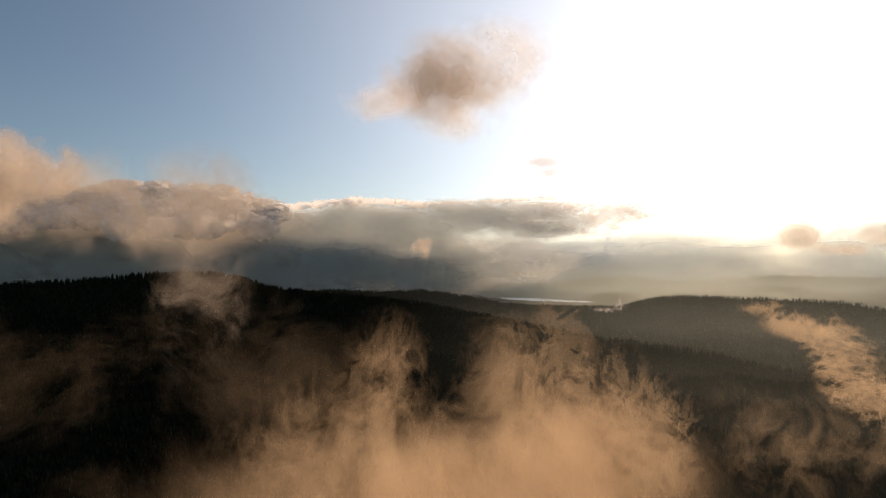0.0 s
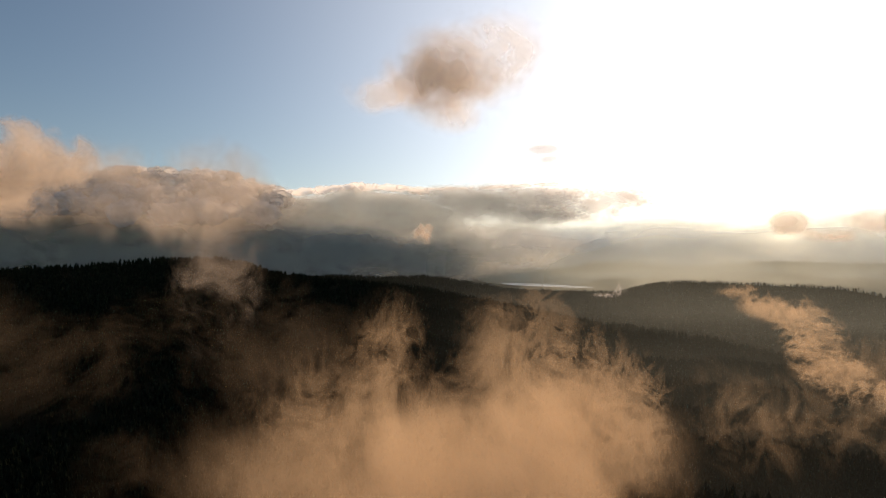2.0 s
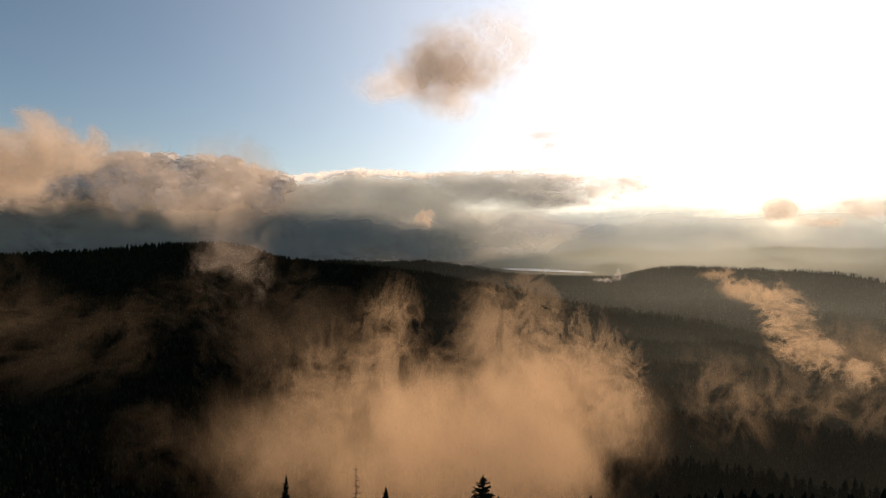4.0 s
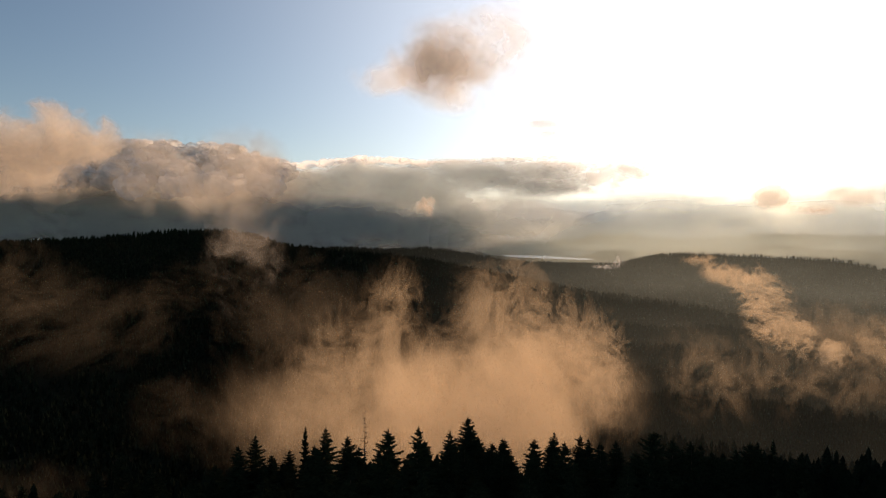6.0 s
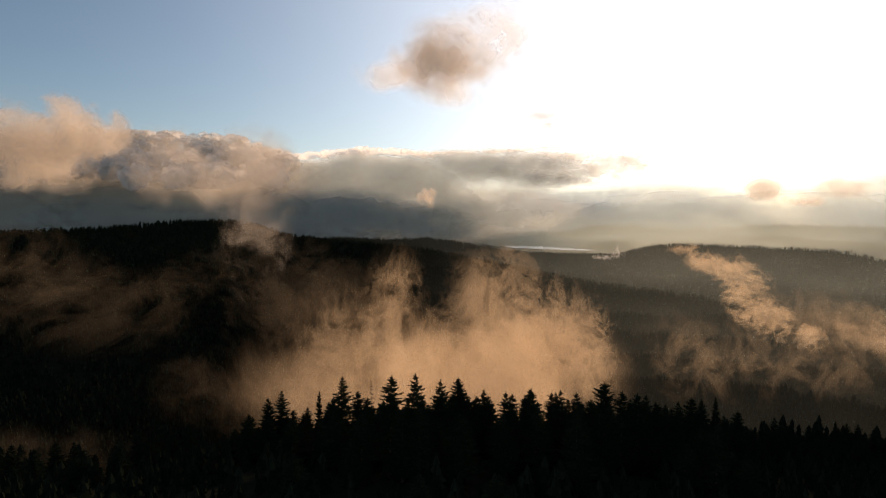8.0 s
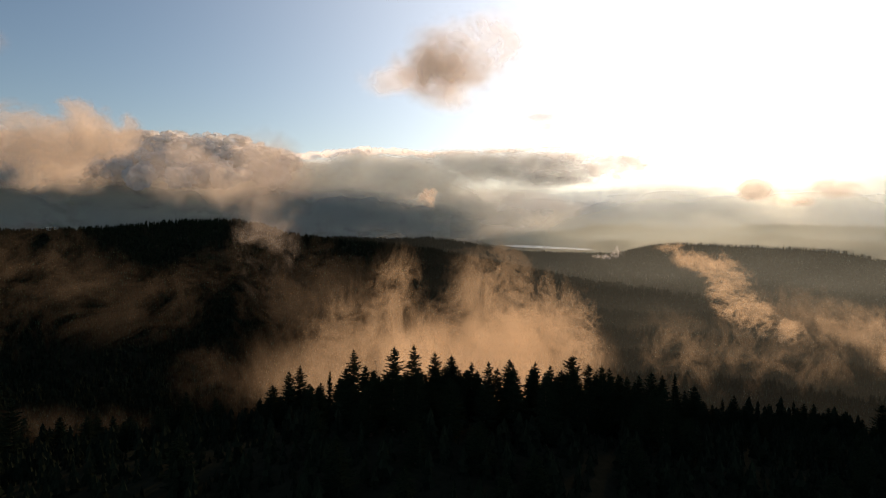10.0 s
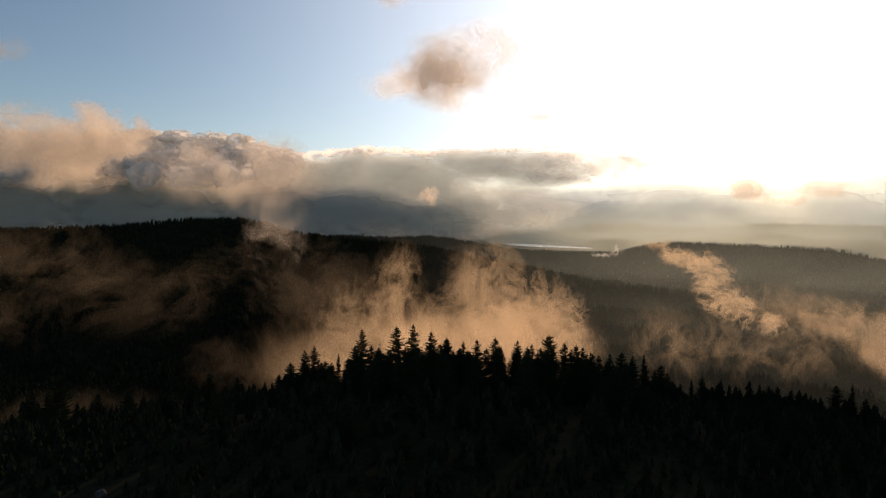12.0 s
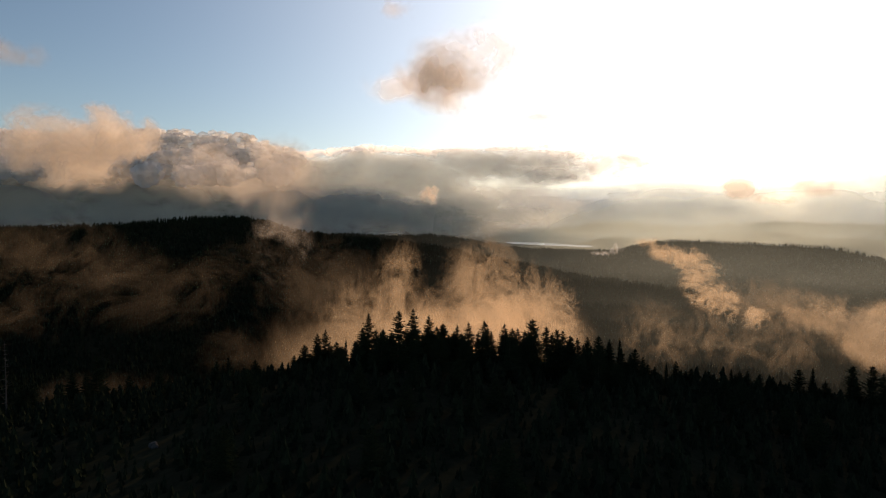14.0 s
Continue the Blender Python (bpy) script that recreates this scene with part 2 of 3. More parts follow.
def grid_faces(rows, cols):
    i = np.arange(rows * cols).reshape(rows, cols)
    return np.stack([i[:-1, :-1].ravel(), i[:-1, 1:].ravel(), i[1:, 1:].ravel(), i[1:, :-1].ravel()], 1)


gx, gy = np.meshgrid(spaced(-7000, 7000, 300, 3.2), spaced(-3000, 7000, 310, 3.2))
ground = mesh_object("ground", np.stack([gx.ravel(), gy.ravel(), height(gx, gy).ravel()], 1), grid_faces(*gx.shape), GROUND, shade_smooth=True)
tagged(ground, "dark forest floor of knoll, valley and distant hills", "ground", kind="structure")

shore = []
for a in np.linspace(0, 2 * math.pi, 72, endpoint=False):
    u, w = 325 * math.cos(a), 135 * math.sin(a) * (1 + 0.18 * math.sin(3 * a + 1))
    shore.append((862 + 0.595 * u + 0.804 * w, 3470 - 0.804 * u + 0.595 * w, -151.0))
lake = mesh_object("water", np.array(shore + [(862, 3470, -151.0)]), [(i, (i + 1) % 72, 72) for i in range(72)], WATER)
tagged(lake, "still lake reflecting the bright evening sky", "lake", kind="structure")


# ---- woods: many small conifers in one mesh a hillside ----
def bough_tree(whorls, boughs, seed):
    """A light conifer of unit height: whorls of hanging two-sided boughs. Returns its corners, three to a face."""
    r, tris = random.Random(seed), []
    for k in range(whorls):
        z = 0.10 + 0.86 * k / whorls
        reach = 0.24 * (1.02 - z) ** 0.65
        for j in range(boughs):
            a = 6.283 * (j + 0.5 * (k % 2)) / boughs + r.uniform(-0.3, 0.3)
            w, ln, c, t = 6.283 / boughs * 0.62, reach * r.uniform(0.7, 1.25), math.cos(a), math.sin(a)
            up, low = z + 1.25 / whorls, z - r.uniform(0.0, 0.05)
            tip = (ln * c, ln * t, low)
            for e in (-w, w):
                wing = (0.62 * ln * math.cos(a + e), 0.62 * ln * math.sin(a + e), low - 0.02)
                tris += [((0, 0, min(1.0, up)), tip, wing)] if e < 0 else [((0, 0, min(1.0, up)), wing, tip)]
    return np.array(tris, dtype=float).reshape(-1, 3)


def far_wood(name, label, xs, ys, n, tall, seed, keep, whorls=5, boughs=3):
    rng = np.random.default_rng(seed)
    x, y = rng.uniform(*xs, n), rng.uniform(*ys, n)
    ok = keep(x, y)
    x, y = x[ok], y[ok]
    n = len(x)
    z = height(x, y) - 0.5
    h = tall * rng.uniform(0.55, 1.15, n)
    wide = h * rng.uniform(0.85, 1.3, n)
    turn = rng.uniform(0, 6.28, n)
    kind = rng.integers(0, 4, n)
    verts = []
    for k in range(4):
        unit, mine = bough_tree(whorls, boughs, seed + k), kind == k
        c, s, w = np.cos(turn[mine])[:, None], np.sin(turn[mine])[:, None], wide[mine][:, None]
        verts.append(np.stack([x[mine][:, None] + w * (unit[:, 0] * c - unit[:, 1] * s), y[mine][:, None] + w * (unit[:, 0] * s + unit[:, 1] * c),
                               z[mine][:, None] + h[mine][:, None] * unit[:, 2]], 2).reshape(-1, 3))
    verts = np.vstack(verts)
    ob = mesh_object(name, verts, np.arange(len(verts)).reshape(-1, 3), FAR_NEEDLES)
    return tagged(ob, label, "forest", kind="stuff")


def by_chance(seed, share):
    rng = np.random.default_rng(seed)
    return lambda x, y: rng.random(len(x)) < share(x, y)


far_wood("knoll_forest", "dark young conifers and undergrowth on the knoll", (-260, 330), (-230, 112), 8800, 7.0, 15,
         by_chance(5, lambda x, y: 0.95 * (np.hypot(x + 58, y + 24) > 7)), whorls=5, boughs=4)
far_wood("undergrowth", "dark bushes and saplings covering the knoll", (-240, 300), (-225, 118), 11000, 3.2, 17,
         by_chance(7, lambda x, y: 1.0 * (np.hypot(x + 58, y + 24) > 4)), whorls=2, boughs=4)
far_wood("valley_forest", "dark conifer forest on the valley floor", (-1500, 2300), (350, 2300), 26000, 18, 16,
         by_chance(6, lambda x, y: (height(x, y) <= -176) * smooth(0.95, 0.8, np.abs(x) / (y + 170))), whorls=3)
far_wood("valley_forest", "dense dark conifers at the foot of the hills", (-800, 800), (480, 1050), 17000, 15, 19,
         by_chance(9, lambda x, y: smooth(0.85, 0.75, np.abs(x) / (y + 170))), whorls=3)
far_wood("hill_forest", "dense dark conifer forest on the long hill", (-1500, 800), (700, 1600), 24000, 16, 11,
         by_chance(1, lambda x, y: smooth(-0.78, -0.68, x / (y + 170)) * 0.95 * (height(x, y) > -190)), whorls=4)
far_wood("hill_forest", "hazy conifer forest on the far hill", (500, 2600), (1300, 2800), 20000, 18, 12,
         by_chance(2, lambda x, y: 0.9 * (height(x, y) > -189) * smooth(0.95, 0.8, x / (y + 170))), whorls=3)
far_wood("ridge_forest", "conifers on the low ridge before the lake", (-300, 1000), (2300, 2720), 4500, 15, 13,
         by_chance(3, lambda x, y: 0.8 * (height(x, y) > -165)), whorls=3)
far_wood("slope_forest", "dark conifers on the slope under the knoll", (-480, 520), (190, 560), 8200, 15, 14,
         by_chance(4, lambda x, y: 0.85 + 0 * x), whorls=4, boughs=3)
far_wood("slope_forest", "dark conifers along the brow of the slope", (-330, 380), (116, 195), 1700, 14, 18,
         by_chance(8, lambda x, y: 0.85 + 0 * x), whorls=9, boughs=5)


# ---- conifers on the knoll ----
def trunk_mesh(name, tall, thick, seed, lean=0.0):
    rng = random.Random(seed)
    verts, faces, sides, rings = [], [], 7, 9
    for k in range(rings):
        s = k / (rings - 1)
        cx = lean * s * s * tall + 0.02 * tall * math.sin(3 * s + seed) * s
        rad = thick * (1 - 0.93 * s) * (1.35 if k == 0 else 1)
        for j in range(sides):
            a = 2 * math.pi * j / sides
            verts.append((cx + rad * math.cos(a) * rng.uniform(0.9, 1.1), rad * math.sin(a) * rng.uniform(0.9, 1.1), tall * s - (0.6 if k == 0 else 0)))
    for k in range(rings - 1):
        for j in range(sides):
            faces.append((k * sides + j, k * sides + (j + 1) % sides, (k + 1) * sides + (j + 1) % sides, (k + 1) * sides + j))
    return verts, faces


def crown_mesh(tall, wide, bare, droop, gap, seed, shape=0.6, ragged=0.35, detail=1.0):
    """Whorls of boughs; each bough is a ribbed spray of needle tufts that hangs a little."""
    rng = random.Random(seed)
    verts, faces = [], []

    def tri(a, b, c):
        i = len(verts)
        verts.extend((a, b, c))
        faces.append((i, i + 1, i + 2))

    z = tall * bare
    while z < tall * 0.985:
        s = (z - tall * bare) / (tall * (1 - bare))
        reach = wide * max(0.05, (1 - s) ** shape) * min(1.0, 0.55 + 2.2 * s)
        boughs = max(4, int((8 - 3 * s) * detail ** 0.5))
        spin = rng.uniform(0, 6.28)
        skip = rng.random() < gap
        for k in range(boughs):
            if skip and rng.random() < 0.6:
                continue
            a = spin + 6.283 * k / boughs + rng.uniform(-0.35, 0.35)
            length = reach * rng.uniform(1 - ragged, 1 + 0.6 * ragged)
            ca, sa = math.cos(a), math.sin(a)
            lift = (0.45 * s - droop) + rng.uniform(-0.12, 0.12)
            z0 = z + rng.uniform(-0.2, 0.2)
            tufts = max(1, min(7, int(detail * length / 0.42) + 1))

            def along(u, side=0.0, drop=0.0):
                d = length * u
                return (ca * d - sa * side, sa * d + ca * side, z0 + lift * d * (1 - 0.45 * u) - drop + 0.12 * length * u * u)

            for q in range(tufts):
                u0, u1 = q / tufts, min(1.06, (q + 1.5) / tufts)
                w = (0.36 * length * (1 - 0.8 * u0) + 0.12) * rng.uniform(0.5, 1.25)
                h = rng.uniform(0.10, 0.34) * (1.1 - 0.5 * u0)
                tri(along(u0, 0, -0.04), along(u0 + 0.1, w, h), along(u1, w * 0.35, h * 0.5))
                tri(along(u0, 0, -0.04), along(u1, -w * 0.35, h * 0.5), along(u0 + 0.1, -w, h))
                tri(along(u0, 0.05, -0.03), along(u0 + 0.5 / tufts, -0.04, h * 1.7), along(u1, 0, 0))
        z += rng.uniform(0.48, 0.74) * (1 - 0.35 * s) * (tall / 18) ** 0.5 / detail
    top = (0.0, 0.0, tall)
    for k in range(6):
        a = k * 1.047
        tri((0.05 * math.cos(a), 0.05 * math.sin(a), tall + 0.35), (0.24 * math.cos(a), 0.24 * math.sin(a), tall - 0.7), (0.2 * math.cos(a + 0.8), 0.2 * math.sin(a + 0.8), tall - 0.5))
    return verts, faces


def conifer(label, tall, wide, bare, droop, gap, seed, **more):
    tree = new("conifer_tree")
    v, f = trunk_mesh("trunk", tall, 0.011 * tall + 0.05, seed)
    mesh_object("trunk", v, f, BARK, tree, True)
    v, f = crown_mesh(tall, wide, bare, droop, gap, seed, **more)
    mesh_object("crown", v, f, NEEDLES, tree)
    return tagged(tree, label, "tree", "conifers on the knoll")


def snag(tall, seed):
    rng = random.Random(seed)
    tree = new("dead_tree")
    v, f = trunk_mesh("trunk", tall, 0.26, seed)
    mesh_object("trunk", v, f, DEAD_WOOD, tree, True)
    z = tall * 0.3
    while z < tall * 0.97:
        for k in range(rng.randint(1, 3)):
            a, ln, r = rng.uniform(0, 6.28), (tall - z) * 0.13 * rng.uniform(0.5, 1.2) + 0.5, 0.09
            c, s = math.cos(a), math.sin(a)
            verts, faces = [], []
            for d, zz, rr in ((0.0, z, r), (ln * 0.6, z - 0.1 * ln, r * 0.7), (ln, z + 0.05 * ln, r * 0.3)):
                for ang in (0.5, 2.6, 4.7):
                    verts.append((c * d - s * rr * math.cos(ang), s * d + c * rr * math.cos(ang), zz + rr * math.sin(ang)))
            for seg in (0, 3):
                for j in range(3):
                    faces.append((seg + j, seg + (j + 1) % 3, seg + 3 + (j + 1) % 3, seg + 3 + j))
            mesh_object("branch", verts, faces, DEAD_WOOD, tree)
        z += rng.uniform(0.4, 0.9)
    return tagged(tree, "bare grey dead conifer with short broken twigs", "dead tree", "dead trees on the knoll")


FIR, SPRUCE, SPIRE, PINE, BROAD, RAGGED = range(6)
KINDS = [conifer("dark green fir with tapering layered boughs", 18, 4.1, 0.08, 0.2, 0.10, 21),
         conifer("dark spruce with drooping boughs and pointed top", 19, 4.6, 0.06, 0.36, 0.16, 22, ragged=0.45),
         conifer("slender dark green spire-shaped fir", 16, 2.1, 0.06, 0.2, 0.05, 23),
         conifer("broad open pine with upswept boughs", 18, 4.6, 0.16, 0.02, 0.2, 24, shape=0.48, ragged=0.5),
         conifer("broad dense fir with a full crown", 17, 4.9, 0.04, 0.22, 0.05, 25),
         conifer("ragged fir with gaps between its boughs", 19, 4.4, 0.1, 0.24, 0.35, 26, ragged=0.6)]
TALL = (18, 19, 16, 18, 17, 19)
SNAG = snag(18, 31)
first_use = set()
SPIN = random.Random(5)


def plant(kind, x, y, top=None, tall=None):
    """A tree whose tip is at the height top, or of the given tallness, with its foot on the ground."""
    foot = float(height(np.array([x]), np.array([y]))[0])
    source, own = (SNAG, 18) if kind == "snag" else (KINDS[kind], TALL[kind])
    tall = tall or top - foot
    grow = tall / own
    m = pose(x, y, foot, SPIN.uniform(-1.2, 1.2), SPIN.uniform(-1.2, 1.2), SPIN.uniform(0, 360)) @ Matrix.Diagonal((0.45 * grow + 0.55, 0.45 * grow + 0.55, grow, 1))
    if source not in first_use:
        first_use.add(source)
        source.matrix_basis = m
        return source
    return copy_thing(source, Matrix(m) @ Matrix.Diagonal((1 / source.scale[0], 1 / source.scale[1], 1 / source.scale[2], 1)))


# the trees whose tips stand against the mist: kind, x, y, height of the tip
for row in ((BROAD, -34, 44, -44.7), (FIR, -29.4, 42.7, -40.6), (SPRUCE, -27.2, 45.8, -40), (SPIRE, -24.2, 88, -52), (SPRUCE, -10.8, 19, -29.8),
            ("snag", -7.7, 74, -44.5), (RAGGED, -1.4, 12, -27.7), (FIR, 3.0, 10, -27), (FIR, 8.2, 18, -30.2), (BROAD, 14.4, 52, -38.5),
            (SPRUCE, 17.5, 28, -35), (FIR, 20.2, 15, -31.8), (RAGGED, 25, 17, -31.6), (FIR, 31.8, 21, -33.3), (PINE, 41.3, 22, -32),
            (FIR, 55.8, 32, -39), (BROAD, 14, 40, -36.5), (FIR, 38, 30, -36.2), (RAGGED, 47, 28, -35.4)):
    plant(*row)
for row in ((FIR, 53, 30, -37), (BROAD, 69, 42, -41), (SPRUCE, 76, 50, -44), (SPIRE, 81, 52, -44), (FIR, 89, 62, -52), (FIR, 97, 70, -55),
            (SPIRE, 113, 84, -61), (FIR, 117, 84, -60), (BROAD, 130, 95, -66), (SPRUCE, 140, 100, -68), (SPIRE, 155, 107, -69),
            (FIR, 159, 107, -70), (FIR, 162, 105, -69.5), (RAGGED, 167, 104, -71), (FIR, 171, 100, -71), (PINE, 173, 85, -64),
            (SPIRE, 176, 80, -62), (FIR, 195, 95, -75), (PINE, 183, 66, -58), (PINE, 188.5, 62, -57), (FIR, 196, 66, -61)):
    plant(*row)
for row in (("snag", -131, 40, -43), (FIR, -145, 70, -65), (RAGGED, -142, 73, -66), (BROAD, -126, 70, -61), (FIR, -122, 73, -61.5),
            (PINE, -112, 62, -53), (BROAD, -111, 85, -66), (BROAD, -103, 92, -68), (FIR, -99, 95, -69), (FIR, -75, 98, -61.5),
            (BROAD, -59, 78, -58), (RAGGED, -51, 84, -63), (SPIRE, -43, 70, -58), (RAGGED, -18, 60, -47), (FIR, -24, 66, -50)):
    plant(*row)

# lower neighbours that crowd round the outer tips
crowd = random.Random(41)
for x, y, top in ((41, 22, -32), (48, 28, -35), (55, 31, -38), (62, 36, -39), (69, 42, -41), (77, 50, -44), (83, 54, -46), (90, 62, -52), (98, 70, -55), (105, 77, -59),
                  (114, 84, -61), (123, 90, -64), (131, 95, -66), (141, 100, -68), (150, 104, -69), (160, 106, -70), (170, 102, -71), (180, 84, -65), (188, 70, -61),
                  (-20, 48, -44), (-28, 45, -43), (-34, 48, -47), (-42, 70, -59), (-50, 80, -62), (-59, 80, -59), (-68, 88, -62), (-76, 96, -63)):
    for k in range(2):
        plant(crowd.choice((FIR, SPRUCE, BROAD, BROAD)), x + crowd.uniform(-4.5, 4.5), y + crowd.uniform(-4, 3), top=top - crowd.uniform(1.2, 4.5))

# taller trees that close the ranks between those tips
ranks, thicket = [], random.Random(19)
while len(ranks) < 46:
    x, y = thicket.uniform(-14, 64), thicket.uniform(6, 50)
    if any((x - a) ** 2 + (y - b) ** 2 < 7 for a, b in ranks):
        continue
    ranks.append((x, y))
    plant(thicket.choice((FIR, SPRUCE, BROAD, RAGGED)), x, y, top=-31.5 - 0.22 * (y - 10) - 0.13 * max(0, abs(x - 12) - 22) - thicket.uniform(0, 3.5))

# the rest of the wood behind and under those tips
taken, filler = [], random.Random(9)
while len(taken) < 140:
    x, y = filler.uniform(-150, 225), filler.uniform(-95, 112)
    if x < -40 and y < 40 and filler.random() < 0.9:
        continue
    if math.hypot(x + 58, y + 24) < 14 or any((x - a) ** 2 + (y - b) ** 2 < 13 for a, b in taken):
        continue
    taken.append((x, y))
    plant(filler.choice((FIR, SPRUCE, BROAD, BROAD, RAGGED, FIR)), x, y, tall=filler.uniform(8.0, 11.5))

# one pale boulder in the clearing
bm = bmesh.new()
bmesh.ops.create_icosphere(bm, subdivisions=4, radius=1.0)
for v in bm.verts:
    n = noise.fractal(v.co * 1.3 + Vector((4, 2, 7)), 1.0, 2.1, 4)
    v.co *= 1 + 0.22 * n
    v.co = Vector((v.co.x * 1.05, v.co.y * 0.95, v.co.z * (1.05 if v.co.z > 0 else 0.7)))
me = bpy.data.meshes.new("boulder")
bm.to_mesh(me)
bm.free()
me.materials.append(STONE)
boulder = tagged(new("boulder", me), "grey weathered boulder in the dark clearing", "boulder")
boulder.location = (-58, -24, float(height(np.array([-58.0]), np.array([-24.0]))[0]) + 0.45)


# ---- mist and low clouds: drifts of thin veils, one behind the other, dense at the heart and frayed at the rim ----
def drift(name, label, category, blobs, layers, cell, vapour_kind, freq, seed, opacity, rag=0.6, warp=0.6, lo=0.25, hi=0.8,
          stretch=(1, 1, 1), ridged=0.0, group="", kind="", half_depth=None, edge=0.25, parent=None):
    """blobs: (x, y, z, rx, ry, rz, weight). Veils stand across the line of flight and wave a little in depth.
    ridged: how far the fraying turns from soft billows into thin torn threads."""
    b = np.array([row[:6] for row in blobs], dtype=float)
    lo_c, hi_c = (b[:, :3] - 1.0 * b[:, 3:6]).min(0), (b[:, :3] + 1.0 * b[:, 3:6]).max(0)
    mid = (lo_c + hi_c) / 2
    fwd = np.array([mid[0], mid[1] + 80, 0.0])
    fwd /= np.hypot(fwd[0], fwd[1])
    side = np.array([fwd[1], -fwd[0], 0.0])
    corners = np.array([(x, y, 0) for x in (lo_c[0], hi_c[0]) for y in (lo_c[1], hi_c[1])]) - [mid[0], mid[1], 0]
    wide, deep = np.abs(corners @ side).max(), np.abs((b[:, :3] - mid) @ fwd).max() + 0.8 * b[:, 4].max()
    deep = half_depth or deep
    cols, rows = int(2 * wide / cell) + 2, int((hi_c[2] - lo_c[2]) / cell) + 2
    u, w = np.meshgrid(np.linspace(-wide, wide, cols), np.linspace(lo_c[2], hi_c[2], rows))
    u, w = u.ravel(), w.ravel()
    all_v, all_f, all_d, at = [], [], [], 0
    share = 1 - (1 - opacity) ** (3.0 / layers)
    quads = grid_faces(rows, cols)
    step = 2 * deep / layers
    for k in range(layers):
        wave = (fbm(np.stack([u, w, np.full(u.size, 9.1 / freq * k)], 1) * freq * 0.35, 2, seed + 50) - 0.5) * min(1.2 * step, 0.3 / freq)
        off = -deep + (k + 0.5) * step + wave
        p = np.stack([mid[0] + side[0] * u + fwd[0] * off, mid[1] + side[1] * u + fwd[1] * off, w], 1)
        s = np.zeros(len(p))
        for x, y, z, rx, ry, rz, *weight in blobs:
            s = np.maximum(s, (1 - ((p[:, 0] - x) / rx) ** 2 - ((p[:, 1] - y) / ry) ** 2 - ((p[:, 2] - z) / rz) ** 2) * (weight[0] if weight else 1))
        keep = s[quads].max(1) > 0.0
        used = np.unique(quads[keep])
        if not len(used):
            continue
        index = np.zeros(len(p), dtype=np.int64)
        index[used] = np.arange(len(used)) + at
        all_v.append(p[used])
        all_d.append(s[used])
        all_f.append(index[quads[keep]])
        at += len(used)
    called, colour, passing = vapour_kind
    skin = torn_vapour(called, colour, freq, stretch, warp, rag, ridged, lo, hi, edge, share, seed % 50, passing)
    ob = mesh_object(name, np.vstack(all_v), np.vstack(all_f), skin, parent, shade_smooth=True)
    data = ob.data.attributes.new("envelope", "FLOAT", "POINT")
    data.data.foreach_set("value", np.concatenate(all_d).astype(np.float32))
    return tagged(ob, label, category, group, kind)


TALL_WISPS = (1.0, 0.35, 0.75)
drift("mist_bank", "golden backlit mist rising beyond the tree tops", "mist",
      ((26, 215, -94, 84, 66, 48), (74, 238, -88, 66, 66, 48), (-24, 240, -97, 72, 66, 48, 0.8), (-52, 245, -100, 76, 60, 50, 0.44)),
      8, 3.0, SUN_TINTED_MIST, 1 / 42, 101, 0.64, rag=1.1, warp=1.0, lo=0.12, hi=1.45, stretch=TALL_WISPS, ridged=0.3, kind="stuff", edge=0.8)
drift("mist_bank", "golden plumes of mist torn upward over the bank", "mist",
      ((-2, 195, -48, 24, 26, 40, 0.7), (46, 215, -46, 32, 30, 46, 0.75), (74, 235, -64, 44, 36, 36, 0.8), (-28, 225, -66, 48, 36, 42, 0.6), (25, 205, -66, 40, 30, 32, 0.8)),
      7, 2.4, SUN_TINTED_MIST, 1 / 23, 121, 0.46, rag=1.9, warp=1.3, lo=0.25, hi=1.25, stretch=(1.0, 0.35, 0.8), ridged=0.45, kind="stuff", edge=0.9)
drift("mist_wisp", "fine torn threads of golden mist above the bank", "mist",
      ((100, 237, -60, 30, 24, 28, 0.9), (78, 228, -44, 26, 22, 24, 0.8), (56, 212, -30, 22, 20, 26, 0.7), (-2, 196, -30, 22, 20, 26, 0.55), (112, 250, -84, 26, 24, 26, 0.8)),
      6, 2.0, SUN_TINTED_MIST, 1 / 13, 131, 0.27, rag=2.6, warp=1.4, lo=0.35, hi=1.2, stretch=(1.0, 0.3, 0.8), ridged=0.6, kind="stuff", edge=0.7)
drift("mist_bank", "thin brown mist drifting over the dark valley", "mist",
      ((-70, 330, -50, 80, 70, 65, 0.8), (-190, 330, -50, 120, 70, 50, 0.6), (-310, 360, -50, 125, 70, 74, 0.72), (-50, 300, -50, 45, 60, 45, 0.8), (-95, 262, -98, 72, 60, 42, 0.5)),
      7, 4.0, SUN_TINTED_MIST, 1 / 40, 141, 0.11, rag=1.9, warp=1.4, lo=0.35, hi=1.4, stretch=(0.8, 0.35, 1.0), ridged=0.3, kind="stuff", edge=0.6)
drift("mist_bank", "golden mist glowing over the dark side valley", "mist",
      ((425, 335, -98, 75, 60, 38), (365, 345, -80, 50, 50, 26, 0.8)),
      7, 3.4, SUN_TINTED_MIST, 1 / 26, 191, 0.42, rag=2.3, warp=1.3, lo=0.3, hi=1.35, stretch=TALL_WISPS, ridged=0.35, kind="stuff", edge=0.7)
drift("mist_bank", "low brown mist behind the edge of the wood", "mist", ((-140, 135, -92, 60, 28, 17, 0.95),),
      4, 3.0, SUN_TINTED_MIST, 1 / 26, 195, 0.045, rag=1.4, warp=0.8, lo=0.1, hi=1.3, kind="stuff", edge=0.6)
